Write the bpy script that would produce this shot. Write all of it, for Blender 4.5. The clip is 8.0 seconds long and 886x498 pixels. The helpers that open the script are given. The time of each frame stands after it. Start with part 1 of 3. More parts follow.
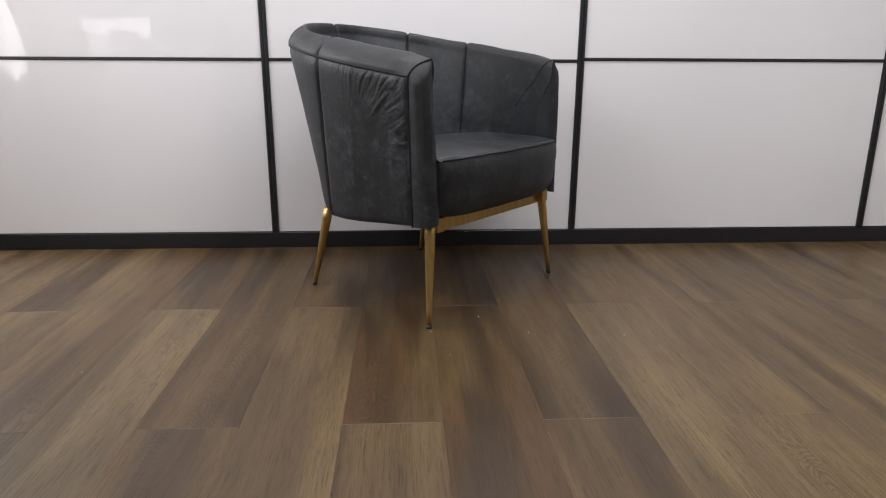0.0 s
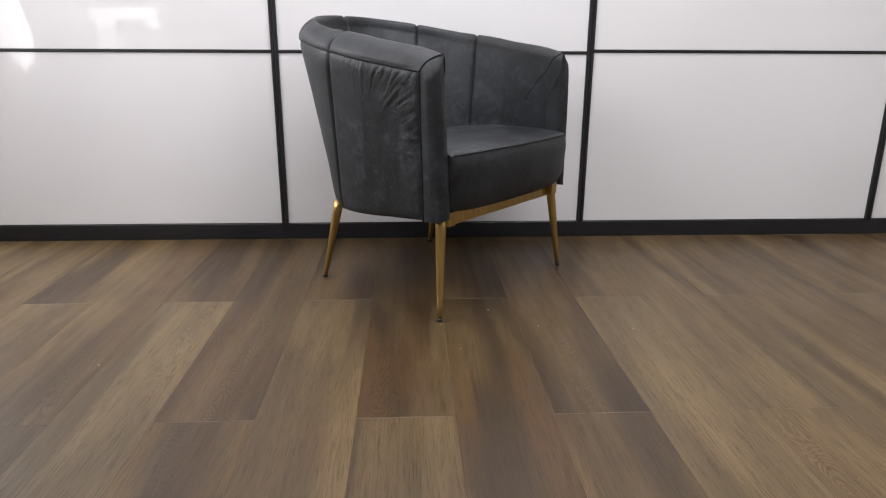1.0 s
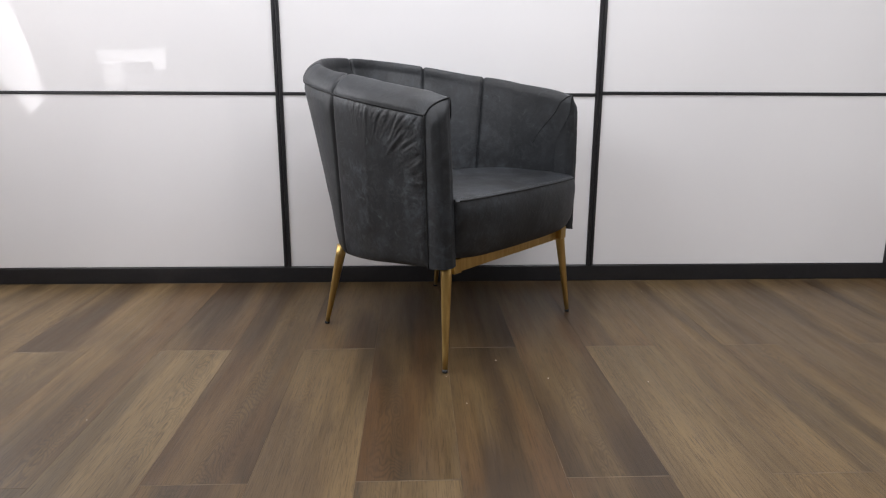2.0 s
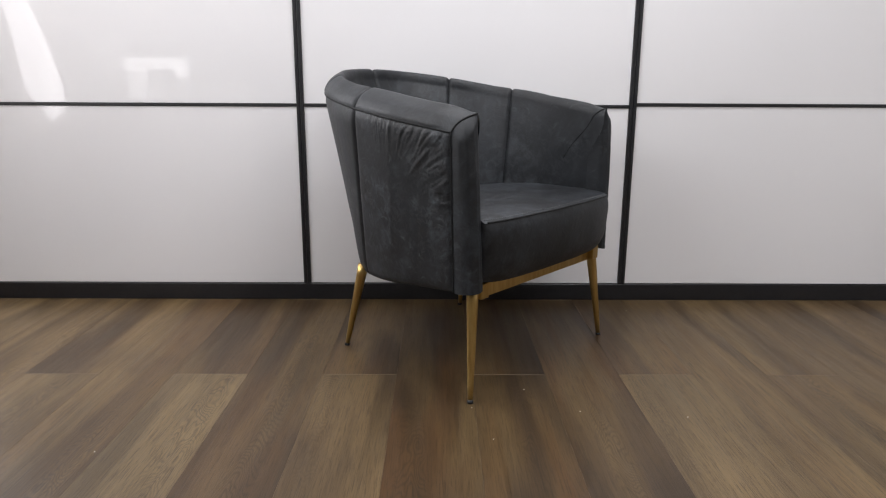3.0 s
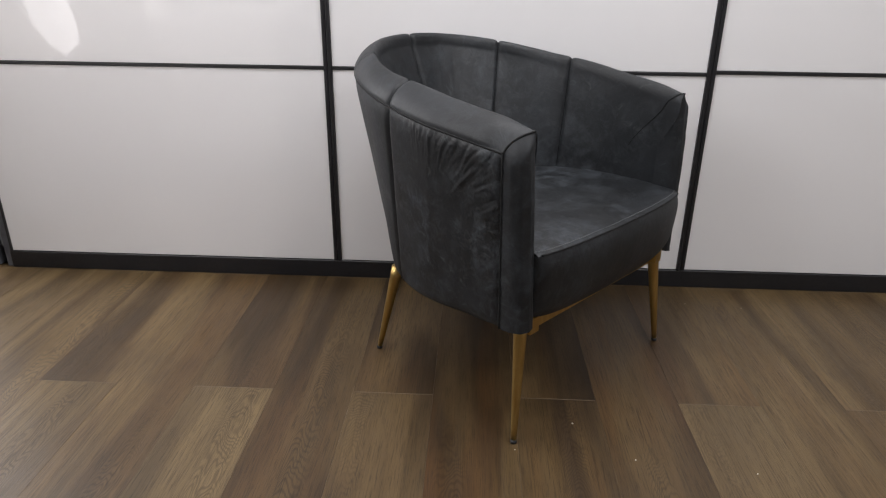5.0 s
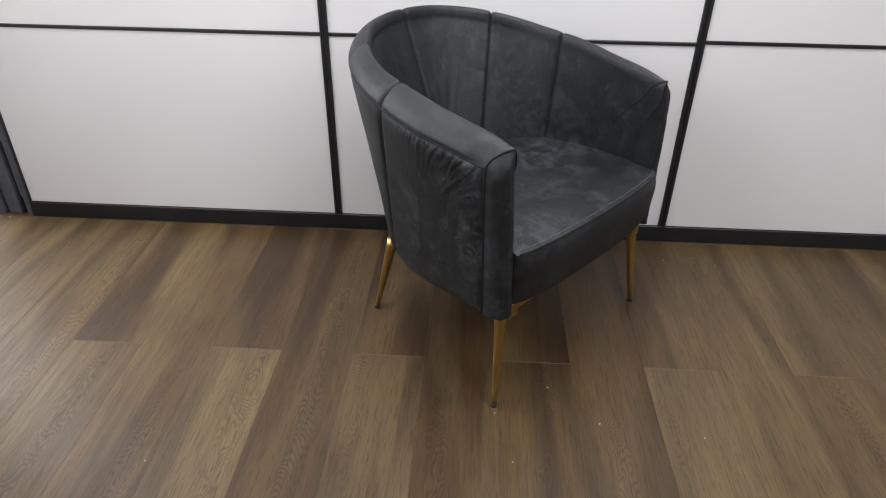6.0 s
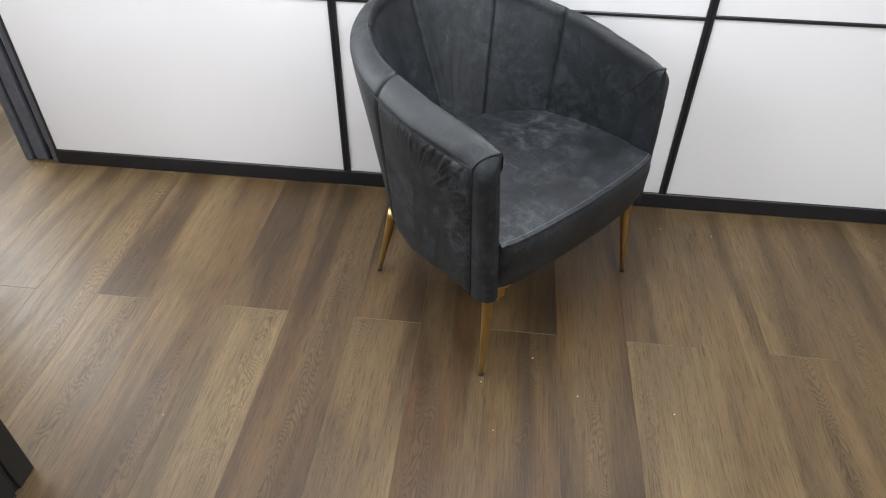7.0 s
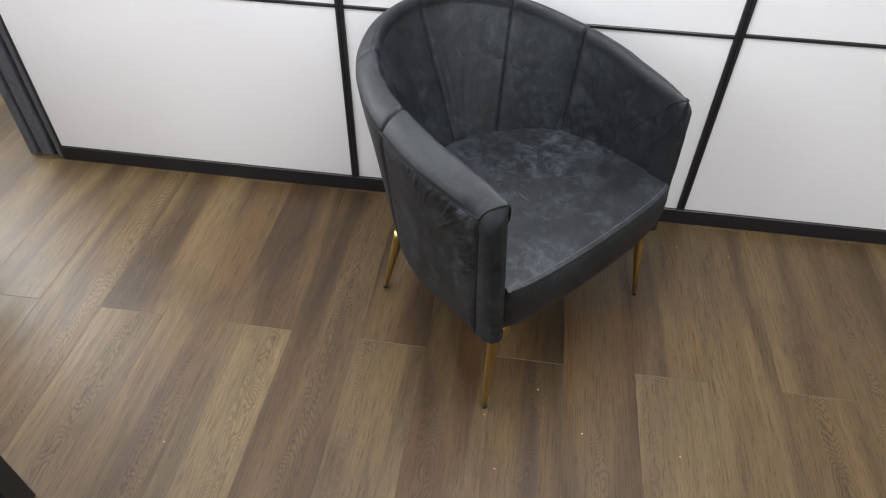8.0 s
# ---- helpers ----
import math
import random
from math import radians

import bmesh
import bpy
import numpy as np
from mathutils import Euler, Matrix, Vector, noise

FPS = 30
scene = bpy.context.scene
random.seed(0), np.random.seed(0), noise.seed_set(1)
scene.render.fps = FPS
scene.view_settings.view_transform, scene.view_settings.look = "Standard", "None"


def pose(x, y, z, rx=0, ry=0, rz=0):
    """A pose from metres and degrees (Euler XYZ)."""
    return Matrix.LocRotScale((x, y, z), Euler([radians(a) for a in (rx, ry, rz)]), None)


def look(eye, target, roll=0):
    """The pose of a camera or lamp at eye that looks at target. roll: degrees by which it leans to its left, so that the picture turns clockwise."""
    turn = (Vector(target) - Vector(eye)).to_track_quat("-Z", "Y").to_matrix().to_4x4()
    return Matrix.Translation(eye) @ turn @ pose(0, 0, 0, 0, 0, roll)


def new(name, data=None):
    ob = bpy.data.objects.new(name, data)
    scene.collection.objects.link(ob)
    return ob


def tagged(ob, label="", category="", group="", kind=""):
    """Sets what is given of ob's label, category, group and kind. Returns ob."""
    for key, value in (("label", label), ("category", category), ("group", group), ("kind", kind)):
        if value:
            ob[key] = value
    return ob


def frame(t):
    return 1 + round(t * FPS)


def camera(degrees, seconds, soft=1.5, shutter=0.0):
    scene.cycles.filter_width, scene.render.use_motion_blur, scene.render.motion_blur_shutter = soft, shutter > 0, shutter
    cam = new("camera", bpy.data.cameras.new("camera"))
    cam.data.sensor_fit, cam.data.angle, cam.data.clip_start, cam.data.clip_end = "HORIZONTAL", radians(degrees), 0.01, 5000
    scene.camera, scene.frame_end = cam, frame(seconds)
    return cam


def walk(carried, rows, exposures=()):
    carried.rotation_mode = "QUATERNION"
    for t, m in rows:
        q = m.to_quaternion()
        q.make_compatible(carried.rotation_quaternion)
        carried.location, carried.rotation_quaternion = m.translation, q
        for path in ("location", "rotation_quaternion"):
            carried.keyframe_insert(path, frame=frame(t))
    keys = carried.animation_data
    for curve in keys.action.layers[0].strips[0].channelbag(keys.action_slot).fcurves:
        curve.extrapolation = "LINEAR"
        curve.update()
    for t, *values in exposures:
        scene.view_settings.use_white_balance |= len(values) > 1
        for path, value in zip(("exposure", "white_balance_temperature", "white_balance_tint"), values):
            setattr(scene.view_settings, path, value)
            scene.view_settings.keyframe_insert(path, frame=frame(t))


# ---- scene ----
cam = camera(66.6, 8.0, soft=1.2)
PATH = [
    (0, (-0.065, 0.139, 0.637), (0.049, 2.062, 0.101), 0.3),
    (0.5, (-0.066, 0.123, 0.646), (0.051, 2.031, 0.061), 0.3),
    (1, (-0.081, 0.134, 0.658), (0.02, 2.047, 0.083), 0.3),
    (1.5, (-0.076, 0.18, 0.671), (0.001, 2.11, 0.156), 0.3),
    (1.7, (-0.075, 0.185, 0.665), (0.012, 2.124, 0.184), 0.3),
    (3, (-0.081, 0.291, 0.691), (-0.065, 2.237, 0.23), 0.3),
    (3.5, (-0.078, 0.354, 0.709), (-0.112, 2.299, 0.245), 0.4),
    (4, (-0.107, 0.475, 0.742), (-0.184, 2.416, 0.264), 0.4),
    (4.5, (-0.108, 0.562, 0.789), (-0.184, 2.463, 0.172), 0.6),
    (6, (-0.072, 0.554, 1.16), (-0.158, 2.237, 0.084), 0.8),
    (6.5, (-0.03, 0.565, 1.23), (-0.109, 2.125, -0.019), 1.0),
    (7, (0.003, 0.598, 1.349), (-0.149, 2.111, 0.05), 0.9),
    (7.5, (0.01, 0.658, 1.425), (-0.169, 2.144, 0.098), 0.9),
    (8, (0.005, 0.764, 1.456), (-0.181, 2.178, 0.054), 1.1),
]
EXPOSURES = [(0, -0.51, 6550, 11), (1.0, -0.33, 6500, 10.5), (1.5, -0.35, 6450, 10), (3.5, -0.58, 6550, 10), (4.5, -0.70, 6650, 10), (6, -0.42, 6450, 9), (6.5, -0.16, 6400, 8), (7, 0.01, 6300, 6), (7.5, -0.09, 6350, 6), (8, -0.16, 6350, 6.5)]
walk(cam, [(t, look(eye, target, roll)) for t, eye, target, roll in PATH], EXPOSURES)

# ---- world and light ----
world = bpy.data.worlds.new("sky")
scene.world = world
world.use_nodes = True
wn = world.node_tree.nodes
sky = wn.new("ShaderNodeTexSky")
sky.sky_type = "NISHITA"
sky.sun_disc = False
sky.sun_elevation, sky.sun_rotation = radians(40), radians(120)
wn["Background"].inputs["Strength"].default_value = 0.08
world.node_tree.links.new(sky.outputs["Color"], wn["Background"].inputs["Color"])


def area(name, m, w, h, power, colour):
    d = bpy.data.lights.new(name, "AREA")
    d.shape, d.size, d.size_y, d.energy, d.color = "RECTANGLE", w, h, power, colour
    ob = new(name, d)
    ob.matrix_world = m
    return ob


ROOM_L, ROOM_R, ROOM_B, ROOM_F, ROOM_H = -2.75, 2.9, -2.6, 3.3, 2.5
# daylight of unseen windows (side, bay, draped), placed for fill, floor glare, reflection
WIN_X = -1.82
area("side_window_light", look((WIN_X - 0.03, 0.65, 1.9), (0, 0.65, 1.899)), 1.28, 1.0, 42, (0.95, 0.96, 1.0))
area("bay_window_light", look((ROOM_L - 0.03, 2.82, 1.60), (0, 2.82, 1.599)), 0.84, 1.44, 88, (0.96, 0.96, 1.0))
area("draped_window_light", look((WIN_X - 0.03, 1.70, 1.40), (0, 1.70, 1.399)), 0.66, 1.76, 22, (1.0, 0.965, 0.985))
# two flat ceiling lamps, added out of view to light from above
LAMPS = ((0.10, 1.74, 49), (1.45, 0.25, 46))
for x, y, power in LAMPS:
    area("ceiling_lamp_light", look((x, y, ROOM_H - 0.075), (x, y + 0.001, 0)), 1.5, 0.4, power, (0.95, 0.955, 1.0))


# ---- materials ----
class Mat:
    """A node material with short ways to add and join nodes."""

    def __init__(self, name, rough=0.5, metal=0.0, spec=0.5):
        self.m = bpy.data.materials.new(name)
        self.m.use_nodes = True
        self.t = self.m.node_tree
        self.b = self.t.nodes["Principled BSDF"]
        self.b.inputs["Roughness"].default_value = rough
        self.b.inputs["Metallic"].default_value = metal
        self.b.inputs["Specular IOR Level"].default_value = spec

    def node(self, kind, **ins):
        n = self.t.nodes.new(kind)
        for k, v in ins.items():
            self.put(n, k.replace("_", " "), v)
        return n

    def put(self, n, key, v):
        if isinstance(v, bpy.types.NodeSocket):
            self.t.links.new(v, n.inputs[key])
        else:
            n.inputs[key].default_value = v

    def set(self, key, v):
        self.put(self.b, key, v)

    def coords(self, scale=(1, 1, 1), shift=None):
        c = self.node("ShaderNodeTexCoord").outputs["Object"]
        mp = self.node("ShaderNodeMapping", Vector=c, Scale=scale)
        if shift is not None:
            self.put(mp, "Location", shift)
        return mp.outputs["Vector"]

    def noise(self, vec, scale, detail=4.0, rough=0.55, dist=0.0):
        n = self.node("ShaderNodeTexNoise", Vector=vec, Scale=scale, Detail=detail, Roughness=rough, Distortion=dist)
        return n.outputs["Fac"]

    def ramp(self, fac, *stops):
        n = self.node("ShaderNodeValToRGB", Fac=fac)
        e = n.color_ramp.elements
        while len(e) < len(stops):
            e.new(0.5)
        for s, (p, c) in zip(e, stops):
            s.position = p
            s.color = (*c, 1) if isinstance(c, tuple) else (c, c, c, 1)
        return n.outputs["Color"]

    def mix(self, fac, a, b, blend="MIX"):
        n = self.node("ShaderNodeMix")
        n.data_type, n.blend_type = "RGBA", blend
        for i, v in ((0, fac), (6, a), (7, b)):
            if isinstance(v, bpy.types.NodeSocket):
                self.t.links.new(v, n.inputs[i])
            else:
                n.inputs[i].default_value = (*v, 1) if isinstance(v, tuple) else v
        return n.outputs[2]

    def math(self, op, a, b=0.0):
        n = self.node("ShaderNodeMath")
        n.operation = op
        self.put(n, 0, a)
        self.put(n, 1, b)
        return n.outputs[0]

    def bump(self, height, strength=0.2, dist=0.001, normal=None):
        n = self.node("ShaderNodeBump", Height=height, Strength=strength, Distance=dist)
        if normal is not None:
            self.put(n, "Normal", normal)
        self.set("Normal", n.outputs["Normal"])
        return n.outputs["Normal"]


def plank_material():
    """Printed oak planks: warm and olive bands along the plank, fine grain, arched figure."""
    w = Mat("oak_plank", 0.45, 0, 0.32)
    info = w.node("ShaderNodeObjectInfo")
    rnd = info.outputs["Random"]
    jump = w.node("ShaderNodeCombineXYZ", X=w.math("MULTIPLY", rnd, 37.0), Y=w.math("MULTIPLY", rnd, 91.0), Z=w.math("MULTIPLY", rnd, 53.0)).outputs[0]
    base = w.coords((1, 1, 1), jump)

    def stretched(sx, sy):
        return w.node("ShaderNodeMapping", Vector=base, Scale=(sx, sy, 1)).outputs["Vector"]

    own = info.outputs["Color"]
    split = w.node("ShaderNodeSeparateColor", Color=own)
    pale_share, warm_share = split.outputs[0], split.outputs[1]
    local = w.node("ShaderNodeSeparateXYZ", Vector=w.node("ShaderNodeTexCoord").outputs["Object"])
    band = w.noise(stretched(9.5, 1.0), 1.0, 2.0, 0.45, 0.6)
    tone = w.ramp(band, (0.32, (0.060, 0.041, 0.028)), (0.45, (0.105, 0.073, 0.045)), (0.55, (0.205, 0.152, 0.090)), (0.68, (0.275, 0.210, 0.128)))
    smudge = w.noise(stretched(6, 1.7), 1.0, 3.0, 0.55, 0.5)
    tone = w.mix(w.ramp(smudge, (0.34, 0.60), (0.52, 0.0)), tone, (0.048, 0.032, 0.020))
    warm = w.noise(stretched(9, 1.1), 1.0, 2.0, 0.5, 0.3)
    hot = w.math("MULTIPLY", w.ramp(warm, (0.44, 0.0), (0.62, 1.0)), warm_share)
    tone = w.mix(w.math("MULTIPLY", hot, 0.62), tone, (0.225, 0.122, 0.054))
    olive = w.mix(w.ramp(band, (0.3, 0.0), (0.7, 1.0)), (0.205, 0.164, 0.108), (0.315, 0.256, 0.172))
    cloud = w.noise(stretched(5, 0.8), 1.0, 2.0)
    share = w.math("MULTIPLY", pale_share, w.ramp(cloud, (0.30, 0.55), (0.62, 1.0)))
    tone = w.mix(share, tone, olive)
    # arched growth figure: parabolas round a line of the plank's own
    off = w.math("SUBTRACT", local.outputs["X"], w.math("MULTIPLY", w.math("SUBTRACT", rnd, 0.5), 0.14))
    bow = w.math("MULTIPLY", w.math("MULTIPLY", off, off), 130.0)
    sway = w.math("MULTIPLY", w.noise(stretched(9, 2.2), 1.0, 3.0, 0.55), 2.0)
    run = w.math("ADD", w.math("ADD", w.math("MULTIPLY", local.outputs["Y"], 2.3), bow), sway)
    rings = w.math("SINE", w.math("MULTIPLY", run, 120.0))
    fig = w.ramp(w.math("ADD", w.math("MULTIPLY", rings, 0.5), 0.5), (0.0, 0.0), (0.65, 1.0))
    near = w.ramp(w.math("ABSOLUTE", off), (0.016, 1.0), (0.046, 0.0))
    where = w.math("MULTIPLY", near, w.ramp(w.noise(stretched(4, 0.9), 1.0, 2.0), (0.42, 0.0), (0.57, 0.75)))
    tone = w.mix(where, tone, w.mix(fig, w.mix(0.6, tone, (0.030, 0.019, 0.012)), w.mix(0.15, tone, (0.25, 0.19, 0.12))))
    # straight grain and pores
    lines = w.noise(stretched(95, 1.1), 1.0, 3.0, 0.6)
    tone = w.mix(w.ramp(lines, (0.38, 0.16), (0.56, 0.0)), tone, (0.040, 0.026, 0.016))
    pore = w.noise(stretched(500, 14), 1.0, 4.0, 0.75)
    tone = w.mix(w.ramp(pore, (0.38, 0.62), (0.50, 0.0)), tone, (0.034, 0.022, 0.013))
    pale = w.noise(stretched(210, 7), 1.0, 2.0, 0.6)
    tone = w.mix(w.ramp(pale, (0.55, 0.0), (0.74, 0.12)), tone, (0.24, 0.18, 0.11))
    knot = w.node("ShaderNodeTexVoronoi", Vector=stretched(3.4, 1.1), Scale=1.0)
    tone = w.mix(w.ramp(knot.outputs["Distance"], (0.012, 0.75), (0.05, 0.0)), tone, (0.022, 0.013, 0.008))
    tone = w.mix(1.0, tone, (0.525, 0.449, 0.329), "MULTIPLY")
    # the third share darkens whole planks, partly standing in for the armchair's shade
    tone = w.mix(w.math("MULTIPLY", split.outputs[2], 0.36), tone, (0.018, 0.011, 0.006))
    w.set("Base Color", tone)
    w.set("Roughness", w.ramp(w.noise(stretched(40, 3), 1.0, 3.0), (0.3, 0.33), (0.7, 0.46)))
    w.bump(w.math("ADD", pore, w.math("MULTIPLY", lines, 0.8)), 0.42, 0.0010)
    return w.m


def plain(name, colour, rough, metal=0.0, scale=30.0, var=0.12, bump=0.05, spec=0.5):
    w = Mat(name, rough, metal, spec)
    v = w.coords()
    n = w.noise(v, scale, 4.0)
    dark = tuple(c * (1 - var) for c in colour)
    light = tuple(min(1.0, c * (1 + var)) for c in colour)
    w.set("Base Color", w.ramp(n, (0.3, dark), (0.7, light)))
    w.set("Roughness", w.ramp(w.noise(v, scale * 0.3, 3.0), (0.3, max(0.02, rough - 0.05)), (0.7, min(1.0, rough + 0.06))))
    if bump:
        w.bump(w.noise(v, scale * 8, 3.0), bump, 0.0006)
    return w.m


def leather_material(name="charcoal_leather", wear=1.0, light=0.95):
    """Waxed charcoal leather with pale rubbed scars and fine pebble."""
    w = Mat(name, 0.45, 0, 0.42)
    v = w.coords()
    cloud = w.noise(v, 6.0, 5.0, 0.6, 0.8)
    col = w.ramp(cloud, (0.30, (0.0034 * light, 0.0043 * light, 0.0056 * light)), (0.70, (0.0125 * light, 0.0148 * light, 0.0182 * light)))
    rub = w.noise(v, 34.0, 9.0, 0.74, 0.6)
    smear = w.noise(v, 11.0, 8.0, 0.70, 1.4)
    spots = w.ramp(w.noise(v, 4.0, 4.0, 0.6, 0.8), (0.38, 0.08), (0.60, 1.0))
    col = w.mix(w.math("MULTIPLY", spots, w.ramp(smear, (0.49, 0.0), (0.66, 0.62 * wear))), col, (0.072 * light, 0.084 * light, 0.100 * light))
    col = w.mix(w.math("MULTIPLY", spots, w.ramp(rub, (0.48, 0.0), (0.68, 0.52 * wear))), col, (0.112 * light, 0.126 * light, 0.144 * light))
    warp = w.node("ShaderNodeMapping", Vector=w.node("ShaderNodeTexCoord").outputs["Object"])
    sway = w.node("ShaderNodeTexNoise", Vector=warp.outputs["Vector"], Scale=6.0, Detail=3.0)
    bent = w.node("ShaderNodeMixRGB", Fac=0.10, Color1=warp.outputs["Vector"], Color2=sway.outputs["Color"]).outputs[0]
    for turn, far in ((25, 3.0), (-40, 11.0), (75, 23.0), (-75, 37.0)):
        mp = w.node("ShaderNodeMapping", Vector=bent, Scale=(210, 11, 30))
        mp.inputs["Rotation"].default_value = (radians(turn * 0.4), radians(turn * 0.3), radians(turn))
        mp.inputs["Location"].default_value = (far, far * 0.7, far * 1.3)
        scratch = w.math("MULTIPLY", w.ramp(w.noise(mp.outputs["Vector"], 1.0, 3.0), (0.63, 0.0), (0.74, 0.60 * wear)), w.ramp(w.noise(v, 9.0 + far * 0.2, 2.0), (0.46, 0.0), (0.62, 1.0)))
        col = w.mix(scratch, col, (0.088 * light, 0.095 * light, 0.103 * light))
    w.set("Base Color", col)
    w.set("Roughness", w.ramp(smear, (0.3, 0.46), (0.7, 0.60)))
    crease = w.noise(v, 30.0, 5.0, 0.6, 1.6)
    n1 = w.bump(crease, 0.26, 0.0032)
    peb = w.node("ShaderNodeTexVoronoi", Vector=v, Scale=420.0).outputs["Distance"]
    w.bump(peb, 0.10, 0.0006, n1)
    return w.m


def gloss_panel_material():
    """White back-painted glass: an even white under a clear polished face."""
    w = Mat("white_lacquered_glass", 0.30, 0, 0.35)
    n = w.noise(w.coords(), 1.3, 2.0)
    w.set("Base Color", w.ramp(n, (0.3, (0.765, 0.755, 0.765)), (0.7, (0.80, 0.79, 0.80))))
    w.set("Coat Weight", 1.0)
    w.set("Coat Roughness", 0.02)
    w.set("Coat IOR", 1.58)
    return w.m


def brass_material():
    w = Mat("brushed_gold_metal", 0.34, 1.0)
    v = w.coords((1, 1, 0.08))
    w.set("Base Color", w.ramp(w.noise(v, 90.0, 3.0), (0.3, (0.43, 0.29, 0.10)), (0.7, (0.56, 0.395, 0.155))))
    w.set("Roughness", w.ramp(w.noise(v, 160.0, 3.0), (0.3, 0.28), (0.7, 0.44)))
    return w.m


OAK = plank_material()
EDGE = plain("worn_plank_edge", (0.135, 0.10, 0.065), 0.6, 0, 25, 0.45)
LONG_EDGE = plain("plank_long_edge", (0.115, 0.082, 0.052), 0.6, 0, 18, 0.7)
SUB = plain("dark_joint", (0.035, 0.027, 0.020), 0.8)
# one leather in two wear levels; lightness also offsets light on seat and panels
LEATHER = leather_material("charcoal_leather", 0.40, 0.95)
WORN_LEATHER = leather_material("rubbed_charcoal_leather", 0.85, 0.80)
SEAM = plain("black_seam_thread", (0.004, 0.0045, 0.005), 0.85, 0, 300)
STITCH = plain("grey_stitching", (0.13, 0.135, 0.14), 0.7, 0, 300)
UNDER = plain("black_lining_cloth", (0.012, 0.012, 0.013), 0.9, 0, 200)
GOLD = brass_material()
RUBBER = plain("black_rubber", (0.012, 0.012, 0.012), 0.6)
GLASSW = gloss_panel_material()
BLACK = plain("black_aluminium", (0.012, 0.012, 0.014), 0.38, 0.0, 80, 0.2, 0.03)
# jamb colour lightened with painted haze; the metal itself is darker
JAMB = plain("dark_aluminium_with_haze", (0.092, 0.096, 0.112), 0.42, 0.0, 40, 0.2, 0.03)
# channel backs painted paler than the jamb so they read as lit
CHANNEL = plain("lit_tone_aluminium", (0.24, 0.25, 0.27), 0.42, 0.0, 40, 0.2, 0.03)
WALL = plain("pale_grey_wall_paint", (0.52, 0.505, 0.485), 0.8, 0, 12, 0.03, 0.08)
CEIL = plain("white_ceiling_paint", (0.80, 0.79, 0.77), 0.85, 0, 12, 0.02, 0.05)
LACQ = plain("white_lacquer", (0.78, 0.77, 0.76), 0.35, 0, 10, 0.02, 0.0)
BLACKWOOD = plain("black_stained_wood", (0.014, 0.014, 0.014), 0.45, 0, 60, 0.3, 0.1)
CLOTH = plain("off_white_drape_cloth", (0.50, 0.48, 0.46), 0.9, 0, 60, 0.08, 0.2)
GRIT = plain("pale_crumb", (0.6, 0.58, 0.55), 0.7)


# ---- mesh helpers ----
def part(name, bm, material, parent=None, label="", smooth=True):
    bmesh.ops.recalc_face_normals(bm, faces=bm.faces)
    me = bpy.data.meshes.new(name)
    bm.to_mesh(me)
    bm.free()
    for m in (material if isinstance(material, (list, tuple)) else (material,)):
        me.materials.append(m)
    if smooth:
        me.shade_smooth()
    ob = new(name, me)
    ob.parent = parent
    if label:
        tagged(ob, label)
    return ob


def box(bm, x0, x1, y0, y1, z0, z1, bevel=0.0, segs=1):
    made = bmesh.ops.create_cube(bm, size=1, matrix=Matrix.Translation(((x0 + x1) / 2, (y0 + y1) / 2, (z0 + z1) / 2)) @ Matrix.Diagonal((x1 - x0, y1 - y0, z1 - z0, 1)))
    if bevel:
        edges = {e for v in made["verts"] for e in v.link_edges}
        bmesh.ops.bevel(bm, geom=list(edges), offset=bevel, segments=segs, affect="EDGES", profile=0.6)
    return bm


def boxpart(name, dims, material, parent=None, bevel=0.002, segs=1, label=""):
    return part(name, box(bmesh.new(), *dims, bevel, segs), material, parent, label, smooth=False)


def surface(bm, fn, nu, nv):
    """A grid of quads over fn(a, b) with a and b from 0 to 1."""
    vs = [[bm.verts.new(fn(i / nu, j / nv)) for j in range(nv + 1)] for i in range(nu + 1)]
    for i in range(nu):
        for j in range(nv):
            bm.faces.new((vs[i][j], vs[i + 1][j], vs[i + 1][j + 1], vs[i][j + 1]))
    return vs


def tube(bm, pts, radius, sides=8, end_radius=None, caps=True):
    """A round rod along points, tapering from radius to end_radius."""
    pts = [Vector(p) for p in pts]
    rings, n = [], len(pts)
    for i, p in enumerate(pts):
        way = (pts[min(i + 1, n - 1)] - pts[max(i - 1, 0)]).normalized()
        side = way.orthogonal() if i == 0 else (prev - way * prev.dot(way))
        side.normalize()
        prev = side
        up = way.cross(side)
        r = radius if end_radius is None else radius + (end_radius - radius) * i / (n - 1)
        rings.append([bm.verts.new(p + r * (math.cos(a) * side + math.sin(a) * up)) for a in (2 * math.pi * k / sides for k in range(sides))])
    for r0, r1 in zip(rings, rings[1:]):
        for k in range(sides):
            bm.faces.new((r0[k], r0[(k + 1) % sides], r1[(k + 1) % sides], r1[k]))
    if caps:
        bm.faces.new(rings[0][::-1])
        bm.faces.new(rings[-1])
    return bm


def smoothstep(a, b, x):
    t = max(0.0, min(1.0, (x - a) / (b - a)))
    return t * t * (3 - 2 * t)


